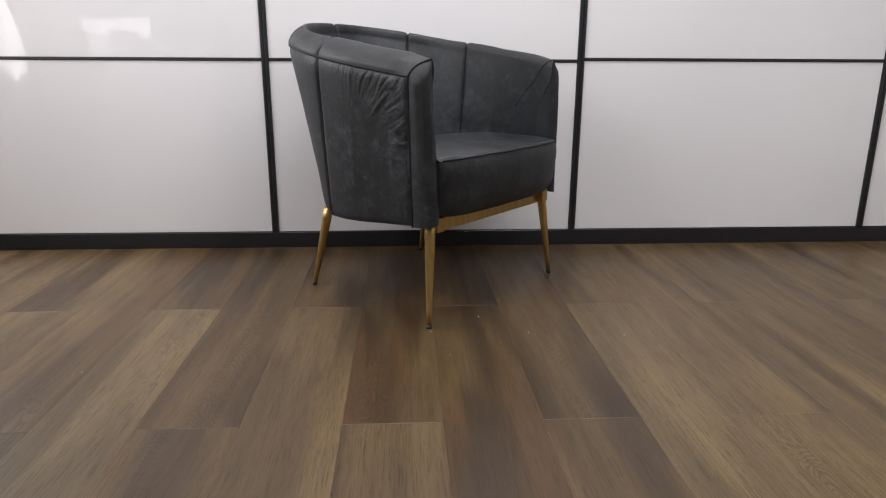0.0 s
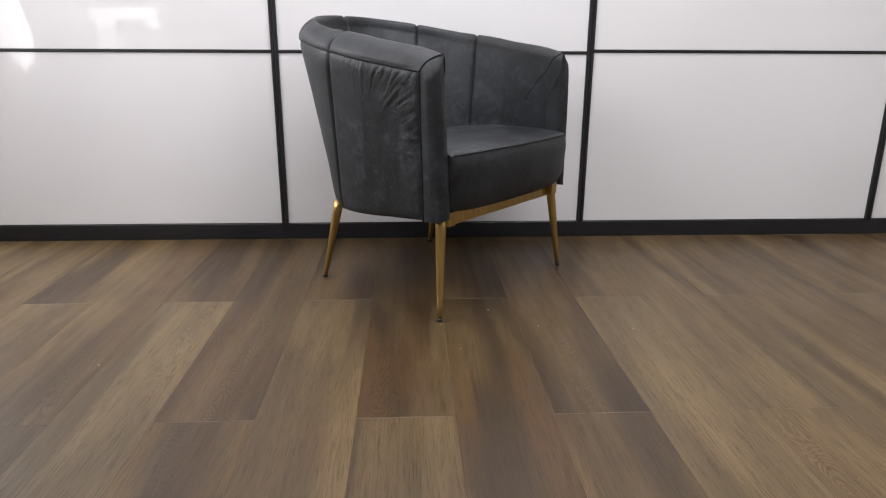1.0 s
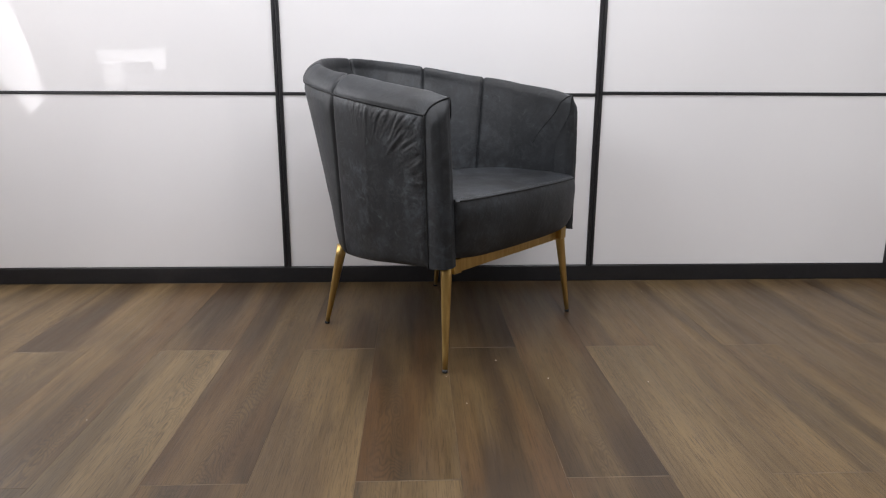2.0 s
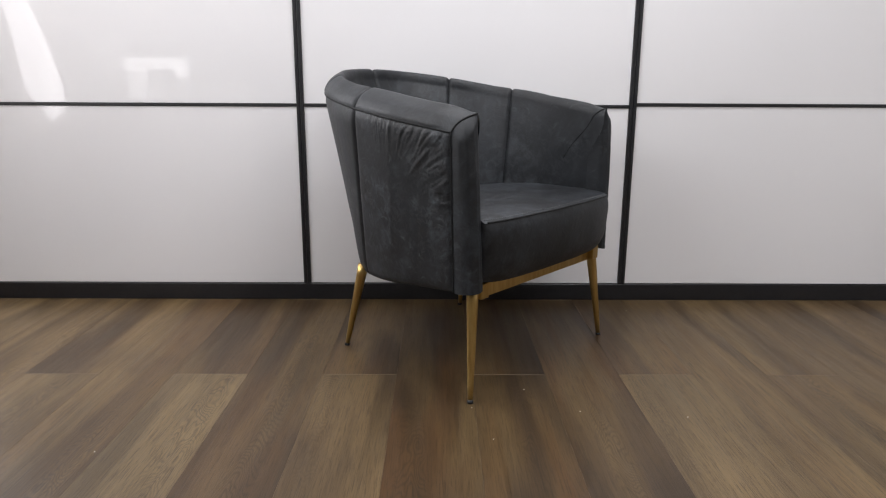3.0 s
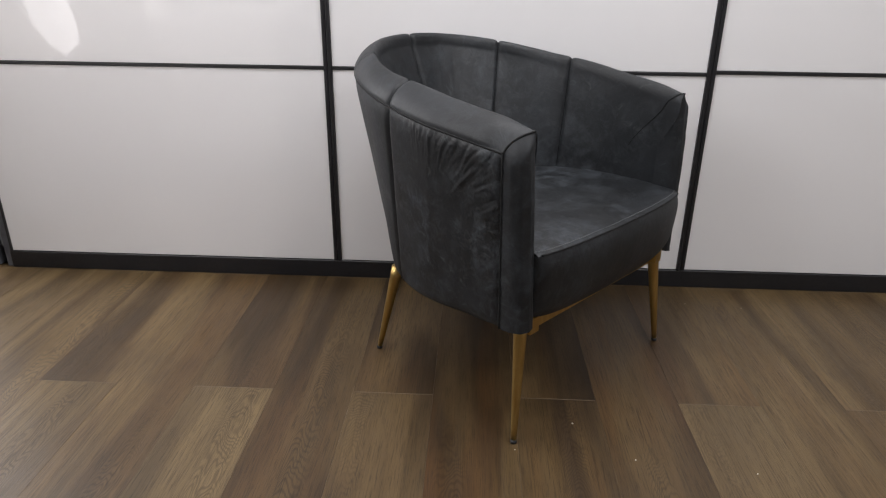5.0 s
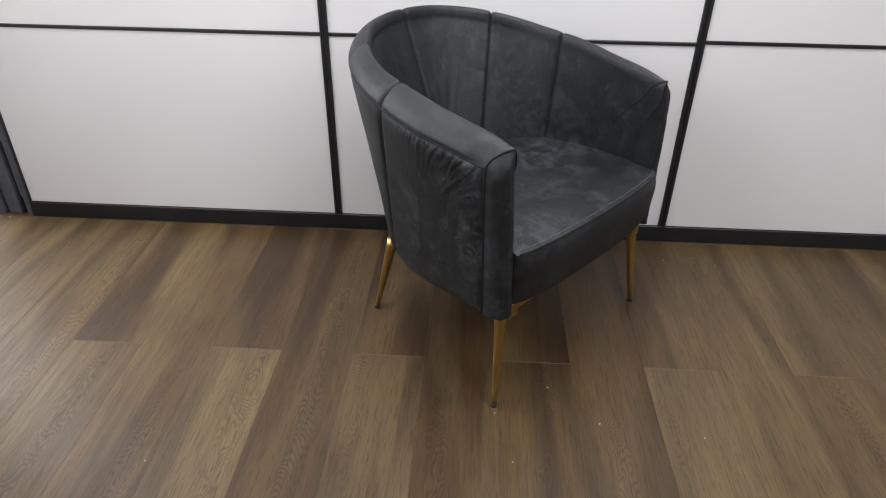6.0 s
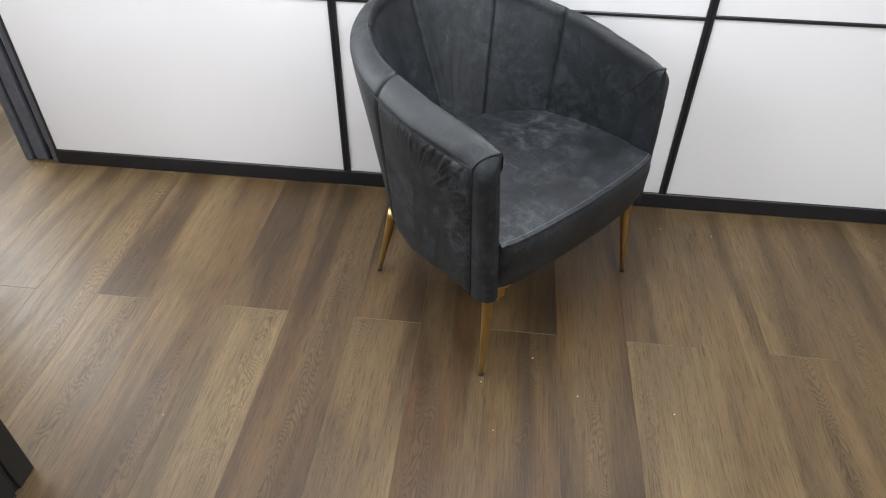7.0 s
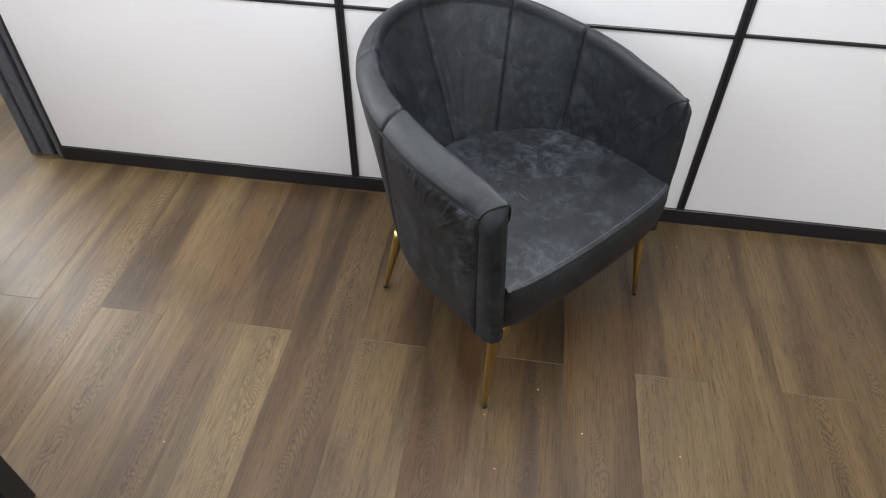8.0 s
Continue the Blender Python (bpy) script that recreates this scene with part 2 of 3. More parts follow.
# ---- room shell ----
def room():
    T = 0.12
    floor = tagged(new("floor", bpy.data.meshes.new("floor")), "dark brown oak-look plank floor in staggered rows", "floor", kind="structure")
    bm = box(bmesh.new(), ROOM_L - T, ROOM_R + T, ROOM_B - T, ROOM_F + T, -0.06, -0.004)
    bm.to_mesh(floor.data)
    bm.free()
    floor.data.materials.append(SUB)
    tagged(boxpart("ceiling", (ROOM_L - T, ROOM_R + T, ROOM_B - T, ROOM_F + T, ROOM_H, ROOM_H + T), CEIL), "plain white painted ceiling", "ceiling", kind="structure")

    def wall(name, pieces):
        bm = bmesh.new()
        for p in pieces:
            box(bm, *p)
        tagged(part(name, bm, WALL, smooth=False), "plain pale grey painted room wall", "wall", kind="structure")

    H, L, R, B, F = ROOM_H, ROOM_L, ROOM_R, ROOM_B, ROOM_F
    wall("wall_east", [(R, R + T, B, F, 0, H)])
    wall("wall_north", [(L, R, F, F + T, 0, H)])
    wall("wall_south", [(L, R, B - T, B, 0, H)])
    wall("wall_west", [(L - T, L, B, 2.38, 0, H), (L - T, L, 2.38, 3.26, 0, 0.86), (L - T, L, 2.38, 3.26, 2.34, H), (L - T, L, 3.26, F, 0, H)])


def window_wall():
    x0, x1, top = WIN_X - 0.10, WIN_X, ROOM_H
    bm = bmesh.new()
    for y0, y1, z0, z1 in ((ROOM_B, 0.0, 0, top), (0.0, 1.30, 0, 1.4), (0.0, 1.30, 2.4, top), (1.30, 1.36, 0, top), (1.36, 2.04, 0, 0.50), (1.36, 2.04, 2.30, top), (2.04, 2.12, 0, top)):
        box(bm, x0, x1, y0, y1, z0, z1)
    tagged(part("wall_window_side", bm, WALL, smooth=False), "plain pale grey painted wall with two window openings", "wall", kind="structure")


def window(name, at, width, height, label, t=0.05, mullion=True):
    win = tagged(new(name), label, "window", kind="structure")
    win.matrix_world = at
    w, h = width / 2, height / 2
    bm = bmesh.new()
    box(bm, -w, w, -0.03, 0.03, -h, -h + t, 0.004)
    box(bm, -w, w, -0.03, 0.03, h - t, h, 0.004)
    box(bm, -w, -w + t, -0.03, 0.03, -h + t, h - t, 0.004)
    box(bm, w - t, w, -0.03, 0.03, -h + t, h - t, 0.004)
    if mullion:
        box(bm, -t / 2, t / 2, -0.03, 0.03, -h + t, h - t, 0.004)
    part("window_frame", bm, LACQ, win, smooth=False)


# ---- sliding wardrobe ----
DOOR_Y = 2.472
BARS = (-1.558, -0.516, 0.536, 1.612, 2.69)
RAILS = (0.058, 0.640, 1.222, 1.804, 2.386)


def wardrobe():
    w = tagged(new("wardrobe"), "built-in sliding wardrobe with glossy white glass panels and thin black frames", "wardrobe")
    w.location = (0, DOOR_Y, 0)
    boxpart("plinth", (-1.569, 2.80, -0.004, 0.05, 0.0, 0.056), BLACK, w, 0.002, label="black bottom track of the wardrobe")
    boxpart("body", (-1.568, 2.80, 0.03, 0.62, 0.056, ROOM_H - 0.002), BLACKWOOD, w, 0.002)
    boxpart("top_track", (-1.568, 2.80, -0.004, 0.028, 2.40, ROOM_H - 0.002), BLACK, w, 0.002)
    s = 0.0115
    for i in range(4):
        x0, x1 = BARS[i], BARS[i + 1]
        door = new("sliding_door")
        door.parent = w
        for x, a, b in ((x0, 0.0006, s), (x1, -s, -0.0006)):
            lo, hi = (x - 0.0 + a, x + b)
            if i == 0 and x == x0:
                lo, hi = x - 0.005, x
            boxpart("stile", (lo, hi, -0.007, 0.026, 0.0575, 2.40), BLACK, door, 0.0022, 2)
        rise = (0.0, 0.0, 0.006, 0.006)[i]
        for k, z in enumerate(RAILS[1:-1]):
            boxpart("rail", (x0 + s, x1 - s, -0.0035, 0.02, z + rise - 0.0048, z + rise + 0.0048), BLACK, door, 0.0015)
        for z0, z1 in zip(RAILS, RAILS[1:]):
            lo = x0 + 0.0004 if i == 0 else x0 + s + 0.0004
            boxpart("glass_panel", (lo, x1 - s - 0.0004, 0.0, 0.012, z0 + (rise + 0.0052 if z0 > 0.1 else 0.0), z1 + (rise if z1 < 2.3 else 0.0) - 0.0052), GLASSW, door, 0.0006)
    # end jamb: a dark profile with two open channels
    jamb = tagged(new("wardrobe_jamb"), "dark grey aluminium jamb with two vertical channels beside the wardrobe", "door frame", kind="structure")
    bm = bmesh.new()
    box(bm, -1.700, -1.675, 2.478, 2.538, 0.0, ROOM_H - 0.003, 0.002)
    box(bm, -1.660, -1.618, 2.482, 2.538, 0.0, ROOM_H - 0.003, 0.002)
    box(bm, -1.590, -1.570, 2.476, 2.500, 0.0, ROOM_H - 0.003, 0.001)
    part("jamb_profile", bm, JAMB, jamb, smooth=False)
    boxpart("channel_back", (-1.6748, -1.6602, 2.500, 2.536, 0.0, ROOM_H - 0.003), CHANNEL, jamb)
    boxpart("channel_back", (-1.6178, -1.572, 2.504, 2.536, 0.057, ROOM_H - 0.003), CHANNEL, jamb)
    boxpart("side_panel", (-1.700, -1.675, 2.540, 3.09, 0.0, ROOM_H - 0.003), JAMB, jamb)


# ---- armchair ----
def superpath(front, a, v0, b, n, count=400):
    """Half of a horseshoe plan from the front tip to the middle of the back: (u, v) points at even steps."""
    pts = [(front[0] + (a - front[0]) * k / 60, front[1] + (v0 - front[1]) * k / 60) for k in range(60)]
    for k in range(241):
        th = math.pi / 2 * k / 240
        pts.append((a * math.cos(th) ** (2 / n) if k < 240 else 0.0, v0 + b * math.sin(th) ** (2 / n)))
    cum = [0.0]
    for p, q in zip(pts, pts[1:]):
        cum.append(cum[-1] + math.dist(p, q))
    us = np.interp(np.linspace(0, cum[-1], count + 1), cum, [p[0] for p in pts])
    vs = np.interp(np.linspace(0, cum[-1], count + 1), cum, [p[1] for p in pts])
    return us, vs


TOP = superpath((0.322, 0.048), 0.342, 0.21, 0.458, 2.15)
BOT = superpath((0.308, 0.048), 0.300, 0.16, 0.39, 2.15)


def plan(path, s):
    """Point of a horseshoe for s from -1 (one tip) over 0 (back) to 1 (other tip)."""
    k = (1 - abs(s)) * 400
    i = np.arange(401)
    u, v = float(np.interp(k, i, path[0])), float(np.interp(k, i, path[1]))
    return Vector((math.copysign(u, s) if s else 0.0, v))


def inward(s):
    a, b = plan(TOP, max(-1, s - 0.02)), plan(TOP, min(1, s + 0.02))
    d = b - a
    n = Vector((-d.y, d.x)).normalized()
    mid = Vector((0, 0.22)) - plan(TOP, s)
    return n if n.dot(mid) > 0 else -n


def where_v(v):
    return 1 - float(np.interp(v, TOP[1], np.arange(401))) / 400


SEAM_SIDE = where_v(0.336)
SEAM_BACK = 1 - float(next(i for i in range(200, 401) if TOP[0][i] < 0.250)) / 400


BOT_SLIDE = math.log(1 - float(np.interp(0.385, BOT[1], np.arange(401))) / 400) / math.log(SEAM_SIDE)


def seam_z(v):
    return 0.596 + 0.150 * v


def crest_z(v):
    return 0.631 + 0.168 * v + 0.008 * math.sin(math.pi * min(1.0, v / 0.40))


def outer_point(s, b):
    """Outer shell: b from 0 at the bottom to 1 at the outer top seam."""
    p, q = plan(BOT, math.copysign(abs(s) ** BOT_SLIDE, s)), plan(TOP, s)
    z0, z1 = 0.257 - 0.095 * p.y, seam_z(q.y)
    m = p.lerp(q, b ** 0.9)
    return Vector((m.x, m.y, z0 + (z1 - z0) * b))


def inner_point(s, b):
    """Top roll and inner wall: b from 0 at the outer seam, over the crest, to 1 below the seat."""
    q, n = plan(TOP, s), inward(s)
    zs, zc = seam_z(q.y), crest_z(q.y)
    back = smoothstep(0.30, 0.62, q.y)
    dc = 0.040 + 0.010 * math.sin(math.pi * min(1.0, q.y / 0.46))
    low = 0.054 + 0.050 * smoothstep(0.06, 0.30, q.y) + 0.118 * back
    if b < 0.3:
        t = b / 0.3
        d = dc * (t - 0.16 * math.sin(t * math.pi))
        z = zs + (zc - zs) * (0.55 * t + 0.45 * math.sin(t * math.pi / 2))
    elif b < 0.45:
        t = (b - 0.3) / 0.15
        d = dc + 0.009 * math.sin(t * math.pi / 2)
        z = zc - 0.022 * (1 - math.cos(t * math.pi / 2)) - 0.004 * t
    else:
        t = (b - 0.45) / 0.55
        d = dc + 0.009 + (low - dc - 0.009) * t
        z = zc - 0.026 + (0.31 - zc + 0.026) * t
    skew = 0.042 * min(1.0, d / dc) * (1 - smoothstep(0.05, 0.22, q.y)) * smoothstep(0.50, 0.61, z)
    m = q + n * d
    return Vector((m.x, m.y - skew, z))


def edge_dip(a, width=0.035):
    """0 on a seam, 1 away from it."""
    e = min(a, 1 - a) / width
    return 1 - math.exp(-e * 1.6)


def wrinkle(a, b, s):
    """Puckers that run square to the top and front seams and die out inwards."""
    x, y = a * 0.27, (1 - b) * 0.36
    px, py = 0.17 - x, 0.20 - y
    phi, r = math.atan2(py, px), math.hypot(px, py)
    corner = math.exp(-((x - 0.030) / 0.075) ** 2 - ((y - 0.055) / 0.060) ** 2)
    top = math.exp(-(y / 0.040) ** 2) * smoothstep(0.0, 0.04, x) * (1 - smoothstep(0.15, 0.25, x))
    front = 0.75 * math.exp(-(x / 0.036) ** 2) * smoothstep(0.01, 0.05, y) * (1 - smoothstep(0.14, 0.24, y))
    bend = phi + 0.03 * noise.noise((x * 22, y * 22, s))
    ridge = abs(noise.noise((bend * 36, r * 10, s * 3))) ** 0.7
    fine = abs(noise.noise((bend * 78 + 7, r * 20, s * 2))) ** 0.8
    mask = min(1.0, corner + 0.8 * top + front)
    return mask * (0.0040 * (ridge - 0.35) + 0.0036 * (fine - 0.3))


def bulged(fn, s0, s1, amount, nu, nv, fold=None):
    def place(a, b):
        s = s0 + (s1 - s0) * a
        p = fn(s, b)
        e = 1e-3
        du = fn(s + (e if s < 0.99 else -e), b) - p
        if s >= 0.99:
            du = -du
        dv = fn(s, min(1, b + e)) - fn(s, max(0, b - e))
        n = du.cross(dv)
        if n.length < 1e-12:
            return p
        n.normalize()
        lift = amount * (1.6 * edge_dip(a, 0.024) * (edge_dip(b, 0.04) if fn is outer_point else smoothstep(-0.05, 0.05, b)) - 0.6)
        lift += 0.0012 * noise.noise((p.x * 14, p.y * 14, p.z * 14))
        if fn is inner_point:
            pull = 1 - abs(s) / 0.5
            if pull > 0:
                lift += 0.0024 * min(1.0, 2 * pull) * smoothstep(0.35, 0.5, b) * (1 - smoothstep(0.75, 0.95, b)) * (0.35 - abs(noise.noise((s * 17 + b * 4.0, b * 7.0, 6.0))) ** 0.7)
            lift *= 1 - smoothstep(0.93, 1.0, abs(s))
        if fold:
            lift += fold(a, b, s0) * edge_dip(a, 0.02)
        return p - n * lift
    return place


def seam_path(fn, s):
    sunk = bulged(fn, s, s + 0.1, 0.0045, 1, 1)
    return [sunk(0.0, k / 50) for k in range(51)]


def armchair():
    chair = tagged(new("armchair"), "charcoal leather tub armchair with worn seat on slim gold legs", "armchair")
    chair.matrix_world = pose(0.195, 1.921, 0, 0, 0, 48.4)
    cuts = [-1, -SEAM_SIDE, -SEAM_BACK, 0, SEAM_BACK, SEAM_SIDE, 1]
    names = ["side_panel", "corner_panel", "back_panel", "back_panel", "corner_panel", "side_panel"]
    for s0, s1, name in zip(cuts, cuts[1:], names):
        nu = 110 if name == "side_panel" else 30
        flip = s0 > 0

        def fold(a, b, s, flip=flip):
            return wrinkle(1 - a if flip else a, b, s)

        bm = bmesh.new()
        surface(bm, bulged(outer_point, s0, s1, 0.005, nu, 64, fold if name == "side_panel" else None), nu, 110 if name == "side_panel" else 24)
        part("outer_" + name, bm, WORN_LEATHER if name == "side_panel" else LEATHER, chair)
        bm = bmesh.new()
        surface(bm, bulged(inner_point, s0, s1, 0.0045, 30, 48), 60, 72)
        part("inner_" + name, bm, LEATHER, chair)
    # rounded front strips of the two arms
    for sg in (-1, 1):
        lean = -0.012 if sg < 0 else -0.007

        def strip(a, b, sg=sg, lean=lean):
            uv = [(0.322, 0.048), (0.3215, 0.030), (0.314, 0.013), (0.299, 0.005), (0.284, 0.007), (0.2735, 0.020), (0.2690, 0.056)]
            x = a * 6
            i = min(5, int(x))
            f = x - i
            u, v = (uv[i][k] + (uv[i + 1][k] - uv[i][k]) * f for k in (0, 1))
            tip = inner_point(sg, 0.3 * x / 4 if x < 4 else 0.3 + 0.15 * (x - 4) / 2)
            zb = 0.250 + 0.014 * a
            puff = 0.002 * edge_dip(a, 0.12) * (1 - b ** 8)
            k = 0.956 + 0.044 * b
            n = 0.0012 * noise.noise((a * 3, b * 26, sg * 4.0))
            z = zb + (tip.z - zb) * b
            low = Vector((sg * (u * k + puff), v - puff - n + lean * (1 - b) * min(1.0, 4 * a), z))
            return low.lerp(Vector((tip.x, tip.y, z)), max(smoothstep(0.50, 0.61, z) * a ** 3, max(0.0, (b - 0.90) / 0.10) ** 2.0))
        bm = bmesh.new()
        surface(bm, strip, 24, 60)
        part("front_strip", bm, LEATHER, chair)
        bm = bmesh.new()
        tube(bm, [strip(0.0, k / 40) + Vector((sg * 0.0004, 0.0, 0)) for k in range(41)], 0.0022, 6)
        part("seam", bm, SEAM, chair)
        bm = bmesh.new()
        tube(bm, [strip(4 / 6 * k / 16, 1.0) for k in range(17)], 0.0024, 6)
        part("seam", bm, SEAM, chair)
        # curved seam on the inner face of the arm
        bm = bmesh.new()
        on_panel = bulged(inner_point, sg * SEAM_SIDE, sg * 1.0, 0.0045, 30, 48) if sg > 0 else bulged(inner_point, -1.0, -SEAM_SIDE, 0.0045, 30, 48)
        path = []
        for k in range(25):
            t = k / 24
            a = 0.006 + 0.26 * t
            path.append(on_panel(1 - a if sg > 0 else a, 0.31 + 0.36 * t ** 0.95))
        tube(bm, path, 0.0022, 6, 0.0008)
        part("seam", bm, SEAM, chair)
        for s in (SEAM_SIDE, SEAM_BACK):
            for fn in (outer_point, inner_point):
                part("seam", tube(bmesh.new(), seam_path(fn, sg * s), 0.0016, 6), SEAM, chair)
    for fn in (outer_point, inner_point):
        part("seam", tube(bmesh.new(), seam_path(fn, 0.0), 0.0016, 6), SEAM, chair)
    bm = bmesh.new()
    tube(bm, [outer_point(-1 + 2 * k / 160, 1.0) for k in range(161)], 0.0026, 6)
    part("seam", bm, SEAM, chair, "dark outer seam under the rolled top edge")
    # underside
    bm = bmesh.new()
    ring = []
    for k in range(61):
        p = outer_point(-1 + 2 * k / 60, 0.0)
        ring.append(Vector((p.x * 0.95, 0.25 + (p.y - 0.25) * 0.95, p.z + 0.012)))
    lo, hi = ([bm.verts.new(p + Vector((0, 0, dz))) for p in ring] for dz in (0.0, 0.004))
    bm.faces.new(lo)
    bm.faces.new(hi[::-1])
    for k in range(61):
        n = (k + 1) % 61
        bm.faces.new((lo[k], lo[n], hi[n], hi[k]))
    part("underside", bm, UNDER, chair, "black lining cloth", smooth=False)
    # seat
    seat = new("seat")
    seat.parent = chair

    SEAT_W, SEAT_C = 0.275, 0.002

    def front_v(u):
        return -0.032 + 0.018 * (abs(u) / SEAT_W) ** 2.6 + 0.006 * (abs(u) / SEAT_W) ** 16

    def seat_top(a, b):
        side = 2 * a - 1
        v0 = front_v(SEAT_W * side)
        v = v0 + (0.53 - v0) * b
        half = SEAT_W if v < 0.10 else SEAT_W * math.sqrt(max(0.10, 1 - ((v - 0.10) / 0.46) ** 2))
        u = side * half
        edge = 1 - math.exp(-min(a, 1 - a) / 0.035)
        rim = 1 - math.exp(-b / 0.03)
        z = 0.411 + 0.009 * rim + 0.006 * edge * math.sin(math.pi * min(1, b * 1.1 + 0.05)) - 0.020 * smoothstep(0.40, 1.0, b) + 0.003 * (1 - edge) * rim
        z += 0.0022 * noise.noise((u * 9, v * 9, 3.3))
        return Vector((u + SEAT_C, v, z))

    bm = bmesh.new()
    surface(bm, seat_top, 60, 60)
    part("seat_top", bm, WORN_LEATHER, seat, "rubbed and scratched charcoal leather")

    def seat_front(at, b):
        # the last strips at both ends turn back between the arms
        a = max(0.0, min(1.0, (at - 0.04) / 0.92))
        turned = max(0.0, 0.04 - at, at - 0.96) / 0.04
        u = SEAT_W * (2 * a - 1) * 1.004
        v0 = front_v(max(-SEAT_W, min(SEAT_W, u)))
        z1 = seat_top(max(0.0, min(1.0, (u / SEAT_W + 1) / 2)), 0.0).z
        z0 = 0.267 + 0.012 * math.exp(-min(a, 1 - a) / 0.07)
        end = 1 - math.exp(-min(a, 1 - a) / 0.012)
        puff = 0.010 * (1 - (2 * b - 1) ** 4) * (0.4 + 0.6 * end) - 0.004 * (1 - end)
        z = z0 + (z1 - z0) * b
        return Vector((u * (1 - 0.012 * turned) + SEAT_C, v0 + 0.09 * turned + 0.010 * (1 - b) - puff + 0.006 * (1 - b) ** 3 + 0.0015 * noise.noise((u * 12, z * 16, 8.0)), z))

    bm = bmesh.new()
    surface(bm, seat_front, 75, 24)
    part("seat_front", bm, LEATHER, seat)
    bm = bmesh.new()
    tube(bm, [seat_top(k / 80, 0.0) + Vector((0, -0.0005, 0.001)) for k in range(1, 80)], 0.0022, 6)
    part("seam", bm, SEAM, seat)
    for k in range(90):
        if k == 0:
            first = bmesh.new()
        p, q = seat_top((k + 0.15) / 90, 0.018), seat_top((k + 0.85) / 90, 0.018)
        tube(first, [p + Vector((0, 0, 0.0004)), q + Vector((0, 0, 0.0004))], 0.0007, 5)
    tagged(part("stitch_row", first, STITCH, seat, "fine grey topstitching"), kind="stuff")
    bm = bmesh.new()
    surface(bm, lambda a, b: Vector((-0.24 + 0.48 * a, 0.012 + 0.30 * b, 0.268)), 4, 4)
    bmesh.ops.solidify(bm, geom=bm.faces[:], thickness=0.004)
    part("seat_base", bm, UNDER, seat, "black lining cloth", smooth=False)
    # metal base
    bm = bmesh.new()
    rail = [(-0.262 + 0.524 * k / 24, 0.022) for k in range(25)]
    vs = []
    for u, v in rail:
        vs.append([bm.verts.new((u, v + dv, z)) for dv, z in ((0, 0.230), (0.006, 0.230), (0.006, 0.2665), (0, 0.2665))])
    for p, q in zip(vs, vs[1:]):
        for k in range(4):
            bm.faces.new((p[k], q[k], q[(k + 1) % 4], p[(k + 1) % 4]))
    bm.faces.new(vs[0])
    bm.faces.new(vs[-1][::-1])
    part("front_rail", bm, GOLD, chair, "flat gold metal rail", smooth=False)
    for sg in (-1, 1):
        x0, x1 = sorted((sg * 0.264, sg * 0.236))
        boxpart("corner_bracket", (x0, x1, 0.004, 0.0215, 0.234, 0.2700), GOLD, chair, 0.0015, label="small gold corner bracket")
        for foot, top in (((0.295, 0.000), (0.264, 0.026, 0.262)), ((0.244, 0.480), (0.218, 0.438, 0.232))):
            f, t = Vector((sg * foot[0] - 0.008, foot[1], 0.0)), Vector((sg * top[0] - 0.004, top[1], top[2]))
            leg = part("leg", tube(bmesh.new(), [f.lerp(t, 0.03 + 0.97 * k / 8) for k in range(9)], 0.0062, 20, 0.0145), GOLD, chair, "tapered brushed gold metal leg")
            m = f.lerp(t, 0.031)
            part("foot_cap", tube(bmesh.new(), [f, f.lerp(t, 0.012), m], 0.0068, 16), RUBBER, leg, "black rubber tip")


# ---- furniture and added lights beside the camera, mostly seen mirrored in the glass ----
def sideboard():
    s = tagged(new("sideboard"), "low white sideboard with black grooved side panel", "sideboard")
    s.matrix_world = pose(-1.232, 1.06, 0)
    boxpart("carcass", (-0.26, 0.245, -0.25, 0.235, 0.03, 0.69), LACQ, s, 0.003)
    boxpart("top", (-0.26, 0.245, -0.25, 0.25, 0.692, 0.715), LACQ, s, 0.003)
    boxpart("door", (-0.258, -0.01, 0.237, 0.253, 0.035, 0.69), LACQ, s, 0.002)
    boxpart("door", (-0.006, 0.243, 0.237, 0.253, 0.035, 0.69), LACQ, s, 0.002)
    bm = bmesh.new()
    box(bm, 0.247, 0.262, -0.25, 0.19, 0.0, 0.715, 0.002)
    box(bm, 0.247, 0.262, 0.205, 0.257, 0.0, 0.715, 0.002)
    box(bm, 0.247, 0.255, 0.19, 0.205, 0.0, 0.715)
    part("side_panel", bm, BLACKWOOD, s, "black side panel with a groove", smooth=False)
    boxpart("plinth", (-0.25, 0.24, -0.24, 0.20, 0.0, 0.03), BLACKWOOD, s)


def added_ceiling_lamps():
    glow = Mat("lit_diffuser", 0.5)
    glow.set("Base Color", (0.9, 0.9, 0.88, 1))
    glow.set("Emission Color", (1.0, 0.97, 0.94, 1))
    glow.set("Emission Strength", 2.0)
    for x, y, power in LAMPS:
        lamp = tagged(new("ceiling_lamp"), "flat white rectangular ceiling lamp, added out of view, switched on", "lamp", "ceiling lamps")
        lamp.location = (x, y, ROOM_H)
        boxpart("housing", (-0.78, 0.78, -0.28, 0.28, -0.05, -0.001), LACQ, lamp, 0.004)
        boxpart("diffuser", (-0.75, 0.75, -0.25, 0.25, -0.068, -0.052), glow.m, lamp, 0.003)


